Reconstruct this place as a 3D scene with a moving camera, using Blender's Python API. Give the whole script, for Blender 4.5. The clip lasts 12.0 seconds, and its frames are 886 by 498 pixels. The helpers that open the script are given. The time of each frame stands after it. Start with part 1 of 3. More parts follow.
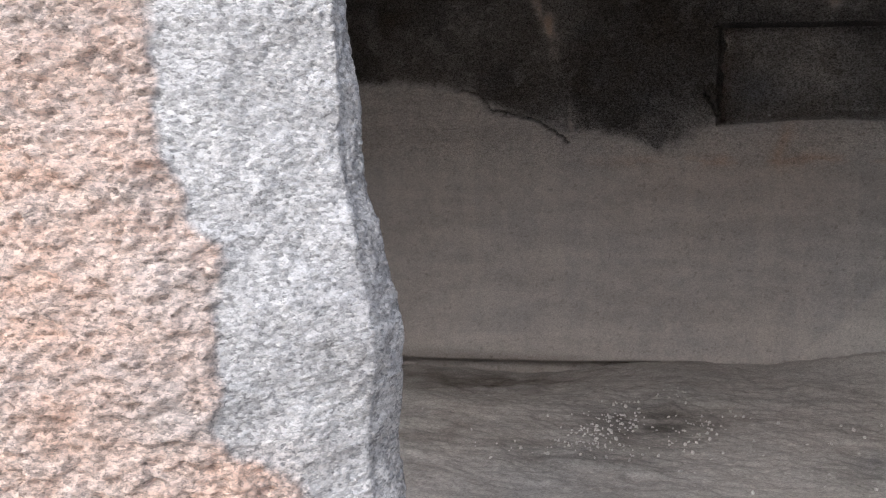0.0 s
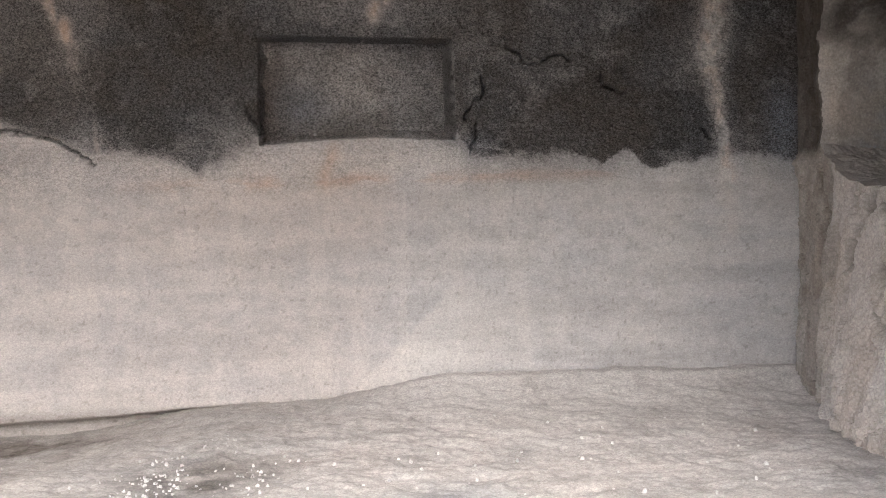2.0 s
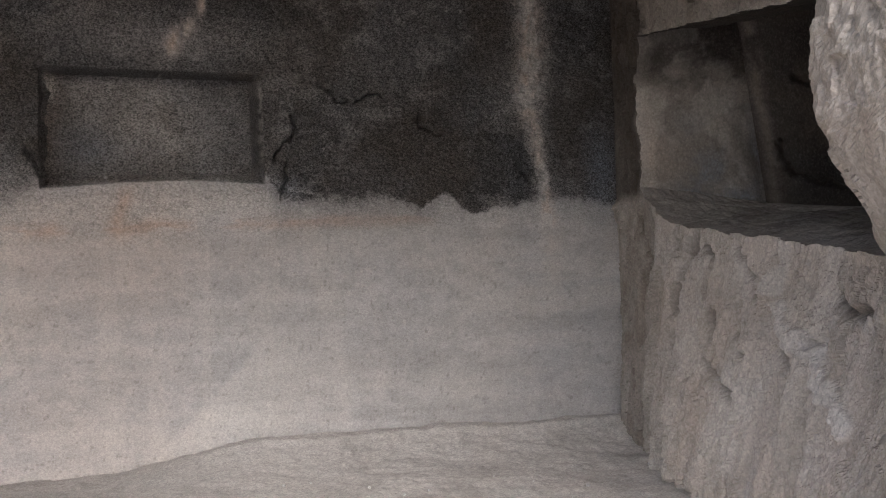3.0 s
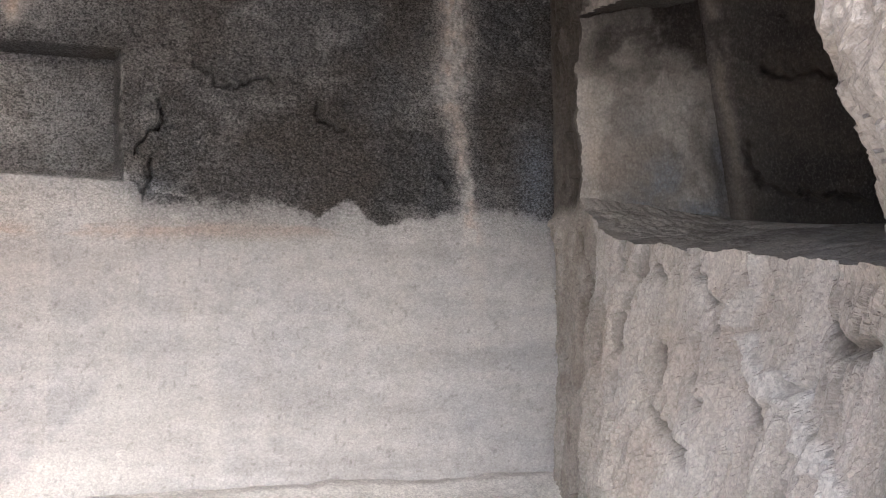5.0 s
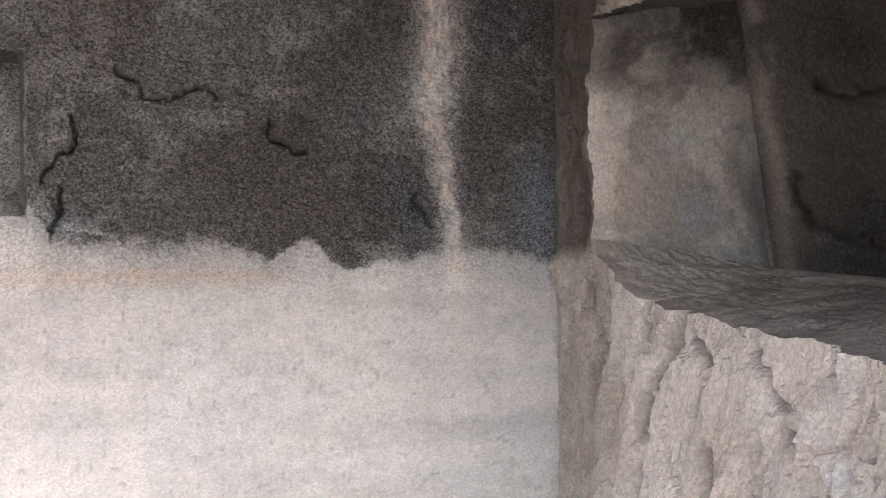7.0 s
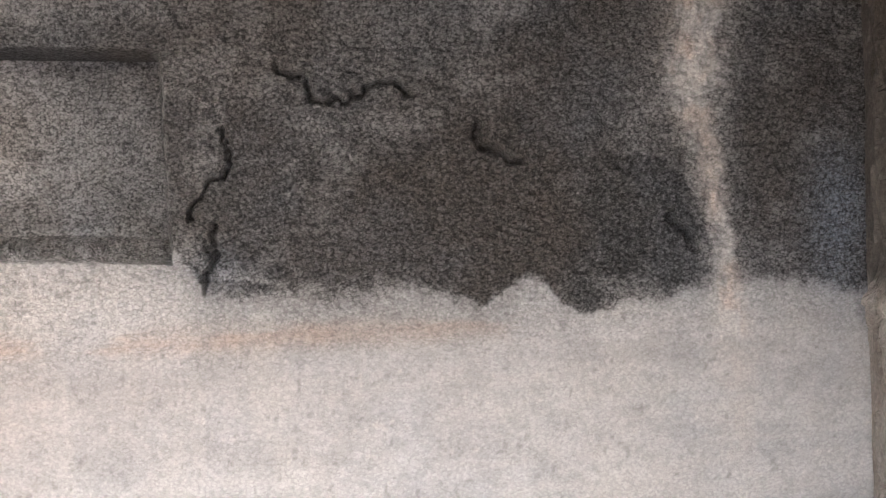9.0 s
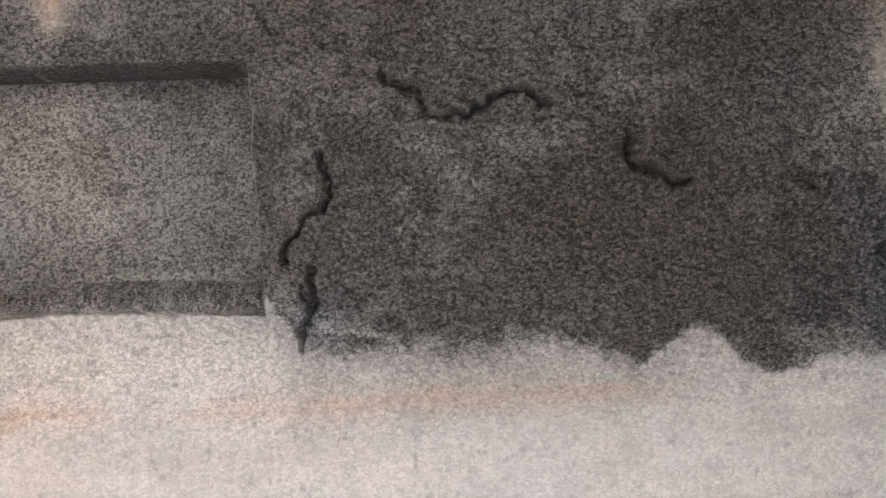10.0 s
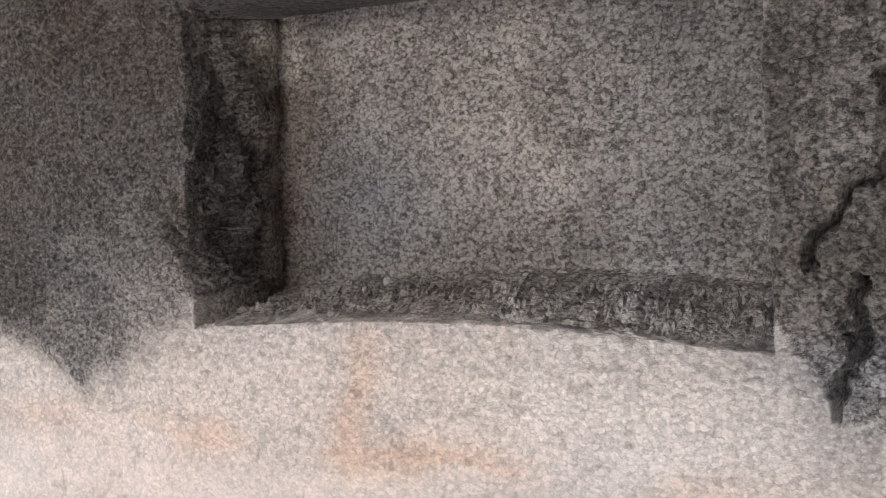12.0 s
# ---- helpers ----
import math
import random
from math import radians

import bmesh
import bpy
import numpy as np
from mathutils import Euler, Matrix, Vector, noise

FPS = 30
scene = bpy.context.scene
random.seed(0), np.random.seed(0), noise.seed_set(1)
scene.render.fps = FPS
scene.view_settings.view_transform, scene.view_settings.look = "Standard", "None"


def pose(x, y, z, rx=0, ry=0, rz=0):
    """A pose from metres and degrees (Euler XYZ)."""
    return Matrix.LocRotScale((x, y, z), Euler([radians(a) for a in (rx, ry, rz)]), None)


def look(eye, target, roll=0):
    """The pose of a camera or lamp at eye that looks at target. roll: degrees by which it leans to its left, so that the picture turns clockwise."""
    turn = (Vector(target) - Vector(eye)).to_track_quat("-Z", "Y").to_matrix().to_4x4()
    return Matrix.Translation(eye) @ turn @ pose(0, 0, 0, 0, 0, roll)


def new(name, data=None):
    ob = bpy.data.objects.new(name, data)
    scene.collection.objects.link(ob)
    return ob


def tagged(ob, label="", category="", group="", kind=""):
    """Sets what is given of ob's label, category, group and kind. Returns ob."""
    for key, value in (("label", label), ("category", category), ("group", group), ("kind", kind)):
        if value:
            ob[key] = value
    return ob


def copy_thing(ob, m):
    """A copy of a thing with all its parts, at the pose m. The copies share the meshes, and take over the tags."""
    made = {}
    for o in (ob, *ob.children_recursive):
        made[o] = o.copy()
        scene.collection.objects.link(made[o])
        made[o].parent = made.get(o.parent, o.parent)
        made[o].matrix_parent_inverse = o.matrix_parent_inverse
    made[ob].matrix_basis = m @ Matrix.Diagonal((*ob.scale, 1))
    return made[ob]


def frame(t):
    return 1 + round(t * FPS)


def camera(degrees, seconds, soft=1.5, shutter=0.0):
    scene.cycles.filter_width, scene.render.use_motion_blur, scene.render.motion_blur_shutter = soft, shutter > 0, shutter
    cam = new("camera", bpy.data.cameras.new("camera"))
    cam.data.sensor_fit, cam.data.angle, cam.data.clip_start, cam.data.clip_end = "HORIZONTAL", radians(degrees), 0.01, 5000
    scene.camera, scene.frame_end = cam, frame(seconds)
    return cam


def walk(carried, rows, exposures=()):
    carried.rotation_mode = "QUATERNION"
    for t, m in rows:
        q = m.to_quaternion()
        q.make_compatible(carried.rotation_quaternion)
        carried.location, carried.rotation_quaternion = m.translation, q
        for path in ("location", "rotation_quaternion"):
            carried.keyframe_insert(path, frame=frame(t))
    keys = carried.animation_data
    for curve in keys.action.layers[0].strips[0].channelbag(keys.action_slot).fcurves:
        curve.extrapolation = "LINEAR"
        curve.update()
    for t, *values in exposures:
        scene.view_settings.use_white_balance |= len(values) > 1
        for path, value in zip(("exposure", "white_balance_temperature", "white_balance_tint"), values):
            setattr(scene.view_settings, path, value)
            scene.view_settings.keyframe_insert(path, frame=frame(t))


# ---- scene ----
cam = camera(46.8, 12.0, soft=1.1)
PATH = [
    (0, (0.422, -0.025, 1.845), (-0.341, 1.816, 1.676), -0.8),
    (0.5, (0.424, 0.107, 1.825), (-0.135, 2.018, 1.636), -1.1),
    (1, (0.346, 0.293, 1.81), (0.097, 2.267, 1.606), -0.8),
    (1.5, (0.41, 0.425, 1.782), (0.37, 2.417, 1.614), -1.5),
    (2, (0.481, 0.565, 1.766), (0.514, 2.562, 1.65), -1.9),
    (2.5, (0.483, 0.701, 1.734), (0.675, 2.691, 1.674), -1.9),
    (3, (0.472, 0.928, 1.706), (0.882, 2.885, 1.691), -2.3),
    (3.2, (0.488, 0.981, 1.699), (0.928, 2.932, 1.704), -2.5),
    (4.8, (0.873, 1.608, 1.59), (1.34, 3.552, 1.639), -1.3),
    (5, (0.904, 1.75, 1.596), (1.39, 3.689, 1.662), -1.0),
    (5.5, (0.92, 1.898, 1.629), (1.448, 3.826, 1.715), -0.6),
    (6, (0.991, 2.125, 1.642), (1.519, 4.051, 1.738), -0.7),
    (6.5, (1.09, 2.352, 1.749), (1.617, 4.28, 1.799), -0.9),
    (6.7, (1.092, 2.399, 1.783), (1.619, 4.328, 1.835), -0.7),
    (8.3, (0.983, 3.157, 2.168), (1.481, 5.087, 2.008), -2.4),
    (8.5, (1.005, 3.258, 2.172), (1.427, 5.208, 2.035), -2.5),
    (9, (1.07, 3.41, 2.157), (1.276, 5.397, 2.061), -2.6),
    (9.5, (1.112, 3.719, 2.162), (1.163, 5.717, 2.097), -3.3),
    (10, (1.134, 3.894, 2.174), (1.049, 5.892, 2.143), -3.7),
    (10.5, (1.199, 4.122, 2.171), (0.828, 6.087, 2.145), -4.1),
    (10.9, (1.207, 4.273, 2.193), (0.528, 6.153, 2.129), -3.9),
    (11, (1.193, 4.312, 2.196), (0.457, 6.171, 2.123), -3.8),
    (11.5, (1.101, 4.564, 2.228), (0.18, 6.336, 2.138), -3.0),
    (12, (1.029, 4.75, 2.242), (-0.084, 6.409, 2.14), -3.0),
]
EXPOSURES = [(0.0, 0.0, 5900, 10), (0.5, 0.1, 5950, 10), (0.9, 0.65, 6000, 10), (1.2, 1.4, 6050, 10), (1.5, 1.8, 6050, 10), (2.0, 2.0, 6000, 10), (2.5, 1.8, 5980, 10), (3.0, 1.48, 6000, 10), (5.0, 2.48, 5900, 10), (5.5, 2.62, 5900, 10),
             (6.5, 2.8, 5920, 10), (8.5, 2.9, 5950, 10), (9.5, 2.85, 5950, 10), (12.0, 2.9, 5900, 10)]
walk(cam, [(t, look(eye, target, roll)) for t, eye, target, roll in PATH], EXPOSURES)

# ---- sky and sun: a bright overcast day outside the rock shelter ----
world = bpy.data.worlds.new("overcast_sky")
scene.world = world
world.use_nodes = True
sky = world.node_tree.nodes.new("ShaderNodeTexSky")
sky.sky_type, sky.sun_disc = "NISHITA", False
sky.sun_elevation, sky.sun_rotation, sky.dust_density = radians(42), radians(180), 4.0
back = world.node_tree.nodes["Background"]
world.node_tree.links.new(sky.outputs[0], back.inputs[0])
back.inputs[1].default_value = 0.15
sun_data = bpy.data.lights.new("sun", "SUN")
sun_data.energy, sun_data.angle, sun_data.color = 1.2, radians(40), (1.0, 0.975, 0.945)
sun = new("sun", sun_data)
sun.matrix_world = look((0.9, -9.0, 13.6), (0.8, 5, 1.2))


# ---- noise on arrays ----
def value_noise(a, b, seed=0):
    """Smooth value noise, 0 to 1, on arrays of coordinates."""
    ia, ib = np.floor(a).astype(np.int64), np.floor(b).astype(np.int64)
    fa, fb = a - ia, b - ib
    fa, fb = fa * fa * (3 - 2 * fa), fb * fb * (3 - 2 * fb)

    def h(p, q):
        n = (p * 374761393 + q * 668265263 + seed * 1442695041) & 0xFFFFFFFF
        n = ((n ^ (n >> 13)) * 1274126177) & 0xFFFFFFFF
        return ((n ^ (n >> 16)) & 0xFFFF) / 65535.0
    return (h(ia, ib) * (1 - fa) + h(ia + 1, ib) * fa) * (1 - fb) + (h(ia, ib + 1) * (1 - fa) + h(ia + 1, ib + 1) * fa) * fb


def fbm(a, b, octaves=4, seed=0, gain=0.5):
    total, amp, norm = 0, 1.0, 0.0
    for k in range(octaves):
        total = total + amp * value_noise(a * 2 ** k + 17.3 * k, b * 2 ** k - 9.1 * k, seed + k)
        norm += amp
        amp *= gain
    return total / norm


def step(lo, hi, v):
    t = np.clip((v - lo) / (hi - lo), 0, 1)
    return t * t * (3 - 2 * t)


def blob(a, b, ca, cb, ra, rb):
    return np.exp(-(((a - ca) / ra) ** 2 + ((b - cb) / rb) ** 2))


def line_distance(a, b, line):
    """Distance to a polyline."""
    best = np.full(a.shape, 9.0)
    for (a0, b0), (a1, b1) in zip(line, line[1:]):
        da, db = a1 - a0, b1 - b0
        t = np.clip(((a - a0) * da + (b - b0) * db) / (da * da + db * db), 0, 1)
        best = np.minimum(best, np.hypot(a - a0 - t * da, b - b0 - t * db))
    return best


def spaced(*spans):
    """Grid lines: spans of (start, end, step), end to end."""
    out = []
    for lo, hi, d in spans:
        n = max(1, round(abs(hi - lo) / d))
        out += [lo + (hi - lo) * k / n for k in range(n)]
    return np.array(out + [spans[-1][1]])


# ---- mesh helpers ----
def grid_object(name, X, Y, Z, material, masks, keep=None, parent=None, smooth=True):
    """A grid surface as one mesh, with its stain and shade masks as attributes; keep picks the faces."""
    rows, cols = X.shape
    idx = np.arange(rows * cols).reshape(rows, cols)
    quads = np.stack([idx[:-1, :-1], idx[:-1, 1:], idx[1:, 1:], idx[1:, :-1]], -1).reshape(-1, 4)
    if keep is not None:
        quads = quads[keep[:-1, :-1].reshape(-1)]
    used, inverse = np.unique(quads, return_inverse=True)
    quads = inverse.reshape(-1, 4)
    co = np.stack([X, Y, Z], -1).reshape(-1, 3)[used]
    me = bpy.data.meshes.new(name)
    me.vertices.add(len(co))
    me.vertices.foreach_set("co", co.astype(np.float32).reshape(-1))
    me.loops.add(quads.size)
    me.loops.foreach_set("vertex_index", quads.astype(np.int32).reshape(-1))
    me.polygons.add(len(quads))
    me.polygons.foreach_set("loop_start", np.arange(0, quads.size, 4, dtype=np.int32))
    me.update(calc_edges=True)
    me.polygons.foreach_set("use_smooth", np.full(len(quads), smooth))
    for key in ("soot_shade", "rust", "pale", "brown", "blue", "crusty"):
        at = me.attributes.new(key, "FLOAT", "POINT")
        v = masks.get(key, 0)
        v = np.zeros(rows * cols) if np.isscalar(v) else np.clip(v, 0, 1).reshape(-1)
        at.data.foreach_set("value", v[used].astype(np.float32))
    me.materials.append(material)
    ob = new(name, me)
    ob.parent = parent
    return ob


def part(name, bm, material, parent=None, label=""):
    me = bpy.data.meshes.new(name)
    bm.to_mesh(me)
    bm.free()
    me.materials.append(material)
    ob = new(name, me)
    ob.parent = parent
    return tagged(ob, label)


def slab(name, lo, hi, material, parent=None, rough=0.05, cuts=12):
    """A block of rock with uneven faces."""
    bm = bmesh.new()
    bmesh.ops.create_cube(bm, size=1)
    bmesh.ops.subdivide_edges(bm, edges=bm.edges[:], cuts=cuts, use_grid_fill=True)
    for v in bm.verts:
        p = Vector([lo[k] + (v.co[k] + 0.5) * (hi[k] - lo[k]) for k in range(3)])
        v.co = p + noise.noise_vector(p * 1.7) * rough + noise.noise_vector(p * 6) * rough * 0.3
    for f in bm.faces:
        f.smooth = True
    return part(name, bm, material, parent)


# ---- materials ----
def rock_material(name, light, dark, grain=120.0, contrast=0.35, bump=0.5, stretch=(0.9, 1.0, 1.1), soot_shade_col=(0.066, 0.0625, 0.0605), fleck=0.55,
                  rough=0.85, patch_scale=2.2, bump_far=0.004, crust=0.0, rust_col=(0.5, 0.33, 0.23)):
    m = bpy.data.materials.new(name)
    m.use_nodes = True
    nt = m.node_tree
    N, L = nt.nodes, nt.links
    bsdf = N["Principled BSDF"]

    def node(kind, **values):
        n = N.new(kind)
        for k, v in values.items():
            n.inputs[k].default_value = v
        return n

    def maths(op, a, b, clamp=False):
        n = N.new("ShaderNodeMath")
        n.operation, n.use_clamp = op, clamp
        for k, v in enumerate((a, b)):
            if isinstance(v, (int, float)):
                n.inputs[k].default_value = v
            else:
                L.new(v, n.inputs[k])
        return n.outputs[0]

    def remap(v, a, b, c, d):
        n = N.new("ShaderNodeMapRange")
        for k, x in zip(("From Min", "From Max", "To Min", "To Max"), (a, b, c, d)):
            n.inputs[k].default_value = x
        L.new(v, n.inputs["Value"])
        return n.outputs[0]

    def blend(fac, a, b, how="MIX"):
        n = N.new("ShaderNodeMix")
        n.data_type, n.blend_type = "RGBA", how
        for k, v in ((0, fac), (6, a), (7, b)):
            if isinstance(v, (int, float)):
                n.inputs[k].default_value = v
            elif isinstance(v, tuple):
                n.inputs[k].default_value = (*v, 1)
            else:
                L.new(v, n.inputs[k])
        return n.outputs[2]

    def mask(key):
        n = N.new("ShaderNodeAttribute")
        n.attribute_name = key
        return n.outputs["Fac"]

    tc = N.new("ShaderNodeTexCoord")
    mp = node("ShaderNodeMapping", Scale=stretch)
    L.new(tc.outputs["Object"], mp.inputs[0])
    at = mp.outputs[0]

    def noise_tex(scale, detail=4.0, roughness=0.6):
        n = node("ShaderNodeTexNoise", Scale=scale, Detail=detail, Roughness=roughness)
        L.new(at, n.inputs["Vector"])
        return n.outputs["Fac"]

    big, mid, small, fine = noise_tex(patch_scale), noise_tex(14.0, 5.0), noise_tex(grain * 0.8, 3.0, 0.75), noise_tex(grain * 2.4, 2.0, 0.7)
    cells = node("ShaderNodeTexVoronoi", Scale=grain)
    wander = node("ShaderNodeTexNoise", Scale=grain * 0.5, Detail=3.0)
    L.new(at, wander.inputs["Vector"])
    warp = N.new("ShaderNodeVectorMath")
    warp.operation = "MULTIPLY_ADD"
    L.new(wander.outputs["Color"], warp.inputs[0])
    warp.inputs[1].default_value = (1.6 / grain,) * 3
    L.new(at, warp.inputs[2])
    L.new(warp.outputs[0], cells.inputs["Vector"])
    cell = N.new("ShaderNodeSeparateColor")
    L.new(cells.outputs["Color"], cell.inputs[0])
    col = blend(remap(big, 0.35, 0.65, 0, 1), light, dark)
    col = blend(1.0, col, blend(remap(mid, 0.3, 0.7, 0, 1), (0.86, 0.85, 0.84), (1.1, 1.1, 1.1)), "MULTIPLY")
    # soot with painted shade, rust, pale wash, brown varnish and blue-grey bloom, broken up by the grain
    soot_shade = maths("MULTIPLY", mask("soot_shade"), remap(small, 0.50, 0.78, 1.0, 1.0 - fleck), True)
    col = blend(mask("pale"), col, (0.62, 0.58, 0.54))
    col = blend(maths("MULTIPLY", mask("rust"), remap(mid, 0.3, 0.7, 0.4, 1.0), True), col, rust_col)
    col = blend(soot_shade, col, soot_shade_col)
    col = blend(maths("MULTIPLY", mask("brown"), remap(mid, 0.3, 0.7, 0.5, 1.0), True), col, (0.10, 0.079, 0.062))
    col = blend(maths("MULTIPLY", mask("blue"), remap(small, 0.35, 0.65, 0.3, 1.0), True), col, (0.23, 0.26, 0.31))
    speck = maths("ADD", remap(cell.outputs[0], 0, 1, -1.35, 1.35), remap(small, 0.35, 0.65, -0.9, 0.9), False)
    speck = maths("ADD", speck, remap(fine, 0.3, 0.7, -1.0, 1.0), False)
    rugged = remap(mask("crusty"), 0.0, 1.0, 1.0, 1.0 + crust)
    gain = maths("ADD", maths("MULTIPLY", maths("MULTIPLY", speck, contrast), rugged), 1.0)
    gain = maths("MINIMUM", maths("MAXIMUM", gain, 0.25), 1.35)
    # dark pits: dirt and the shade of fine relief, as colour only
    pit = remap(cells.outputs["Distance"], 0.50, 0.85, 1.0, 0.0)
    gain = maths("MULTIPLY", gain, maths("SUBTRACT", 1.0, maths("MULTIPLY", maths("SUBTRACT", 1.0, pit, True), maths("MULTIPLY", rugged, 0.12), True)))
    grey = N.new("ShaderNodeCombineColor")
    for k in range(3):
        L.new(gain, grey.inputs[k])
    col = blend(1.0, col, grey.outputs[0], "MULTIPLY")
    L.new(col, bsdf.inputs["Base Color"])
    L.new(remap(small, 0.3, 0.7, rough - 0.08, min(1.0, rough + 0.1)), bsdf.inputs["Roughness"])
    bsdf.inputs["Specular IOR Level"].default_value = 0.25
    b1 = node("ShaderNodeBump", Strength=bump, Distance=bump_far)
    L.new(maths("ADD", maths("ADD", small, maths("MULTIPLY", fine, 0.5)), maths("MULTIPLY", cells.outputs["Distance"], -0.2)), b1.inputs["Height"])
    b2 = node("ShaderNodeBump", Strength=bump * 0.8, Distance=0.012)
    L.new(mid, b2.inputs["Height"])
    L.new(b1.outputs[0], b2.inputs["Normal"])
    L.new(maths("MINIMUM", maths("MULTIPLY", rugged, bump), 0.9), b1.inputs["Strength"])
    L.new(b2.outputs[0], bsdf.inputs["Normal"])
    return m


WALL = rock_material("sooty_dressed_granite", (0.495, 0.468, 0.448), (0.45, 0.437, 0.435), grain=150, contrast=0.088, bump=0.3, crust=3.2, fleck=0.34, bump_far=0.007)
# CUT's extra dark soot colour also carries the shade of the recess
CUT = rock_material("rough_hewn_granite", (0.57, 0.52, 0.465), (0.49, 0.44, 0.39), grain=120, contrast=0.10, bump=0.5, fleck=0.15, soot_shade_col=(0.040, 0.035, 0.032), stretch=(1, 1.2, 0.8), bump_far=0.012)
FLOOR = rock_material("dusty_granite_floor", (0.47, 0.435, 0.40), (0.42, 0.40, 0.375), grain=130, contrast=0.13, bump=0.4, stretch=(0.9, 1, 1))
PINK = rock_material("pink_weathered_granite", (0.80, 0.79, 0.78), (0.70, 0.69, 0.69), grain=240, contrast=0.26, bump=0.8, rust_col=(0.76, 0.53, 0.415), stretch=(0.7, 0.7, 1.3), patch_scale=5)
ROOF = rock_material("dark_cave_ceiling", (0.16, 0.14, 0.125), (0.09, 0.08, 0.075), grain=60, bump=0.7)
GROUND = rock_material("bare_rock_ground", (0.36, 0.33, 0.29), (0.28, 0.25, 0.22), grain=30, bump=0.7)
CHIP = rock_material("white_quartz_chips", (0.64, 0.63, 0.61), (0.5, 0.48, 0.46), grain=200, contrast=0.15, bump=0.3)

# ---- the back wall with its square niche ----
NX0, NX1, NZ0, NZ1 = -0.37, 0.645, 2.06, 2.545      # niche opening
NB0, NB1, NZB0, NZB1 = -0.425, 0.605, 2.105, 2.575    # its back
ND = 0.29
u = spaced((-3.3, -1.5, 0.014), (-1.5, -0.8, 0.008), (-0.8, NX0 - 0.02, 0.0052), (NX0 - 0.02, NX0 + 0.02, 0.0014), (NX0 + 0.02, NX1 - 0.02, 0.005), (NX1 - 0.02, NX1 + 0.02, 0.0014), (NX1 + 0.02, 0.86, 0.0033), (0.86, 2.1, 0.0052), (2.1, 2.62, 0.008))
v = spaced((0.4, 1.75, 0.010), (1.75, NZ0 - 0.02, 0.0042), (NZ0 - 0.02, NZ0 + 0.02, 0.0014), (NZ0 + 0.02, NZ1 - 0.02, 0.0046), (NZ1 - 0.02, NZ1 + 0.02, 0.0014), (NZ1 + 0.02, 3.5, 0.009))
X, Z = np.meshgrid(u, v)
wob = (fbm(X * 9, Z * 9, 3, 3) - 0.5) * 0.03
edge = np.minimum(np.minimum(X - NX0, NX1 - X), np.minimum(Z - NZ0, NZ1 - Z))
s = np.clip((edge + 0.02) / 0.04 + (fbm(X * 30, Z * 30, 3, 5) - 0.5) * 0.25 * step(0.0, 0.01, edge + 0.02) * step(0.02, 0.0, edge - 0.02), 0, 1)
soft = s * s * (3 - 2 * s)
inx = np.interp(X, [NX0 - 0.02, NX0 + 0.02, NX1 - 0.02, NX1 + 0.02], [NX0, NB0, NB1, NX1])
inz = np.interp(Z, [NZ0 - 0.02, NZ0 + 0.02, NZ1 - 0.02, NZ1 + 0.02], [NZ0, NZB0, NZB1, NZ1])
wx, wz = step(NX0 - 0.15, NX0, X) * step(NX1 + 0.15, NX1, X), step(NZ0 - 0.1, NZ0, Z) * step(NZ1 + 0.1, NZ1, Z)
PX = X + (inx - X) * soft * wz + wob * 0.5 * (1 - soft) * wx * wz * np.exp(-np.abs(edge) / 0.05)
PZ = Z + (inz - Z) * soft * wx - 0.05 * soft * step(0.3, -0.2, X) * step(2.3, NZ0, Z) * 0.3
PZ = PZ + (0.03 * np.sin((X + 0.4) * 3.0) - 0.02) * np.exp(-((Z - NZ0) / 0.05) ** 2) * wx
PY = 6.03 + ND * soft
turn_in = 4 * soft * (1 - soft)
low_sill = step(NZ0 + 0.06, NZ0, Z) * wx
strata = fbm(X * 5 + soft * 2, soft * 13 + X * 1.5, 4, 6, 0.65) - 0.5
PZ = PZ + strata * 0.07 * turn_in * low_sill
PY = PY - (fbm(X * 11, Z * 0, 3, 8) - 0.5) * 0.10 * turn_in * low_sill
PZ = PZ + (fbm(X * 17 + soft * 3, soft * 34 - X * 3, 3, 9, 0.7) - 0.5) * 0.03 * turn_in * low_sill
PX = PX + (fbm(Z * 16, soft * 7, 4, 7, 0.65) - 0.5) * 0.09 * turn_in * (1 - low_sill) * step(NX0 + 0.1, NX0, X)
PX = PX + 0.02 * step(2.15, 2.6, Z) * step(2.9, 2.6, Z) * step(-0.1, -0.36, X) * step(-0.6, -0.4, X)
PZ = PZ + 0.05 * np.clip((0.66 - X) / 1.03, 0, 1) * step(2.25, 2.54, Z) * step(2.95, 2.62, Z)
# dressed surface: slow waves, pecked grain
rel = (fbm(X * 1.3, Z * 1.3, 3, 11) - 0.5) * 0.05 + (fbm(X * 7, Z * 9, 4, 12) - 0.5) * 0.012
peck = (fbm((X + 0.2 * soft) * 70, (Z + 0.29 * soft) * 85, 2, 13, 0.8) - 0.5)
upper = step(1.86, 1.98, Z)
PY = PY + rel + peck * (0.004 + 0.010 * np.maximum(upper, soft)) + (fbm((X + 0.2 * soft) * 24, (Z + 0.29 * soft) * 30, 3, 14, 0.6) - 0.5) * 0.016 * np.maximum(upper, soft)
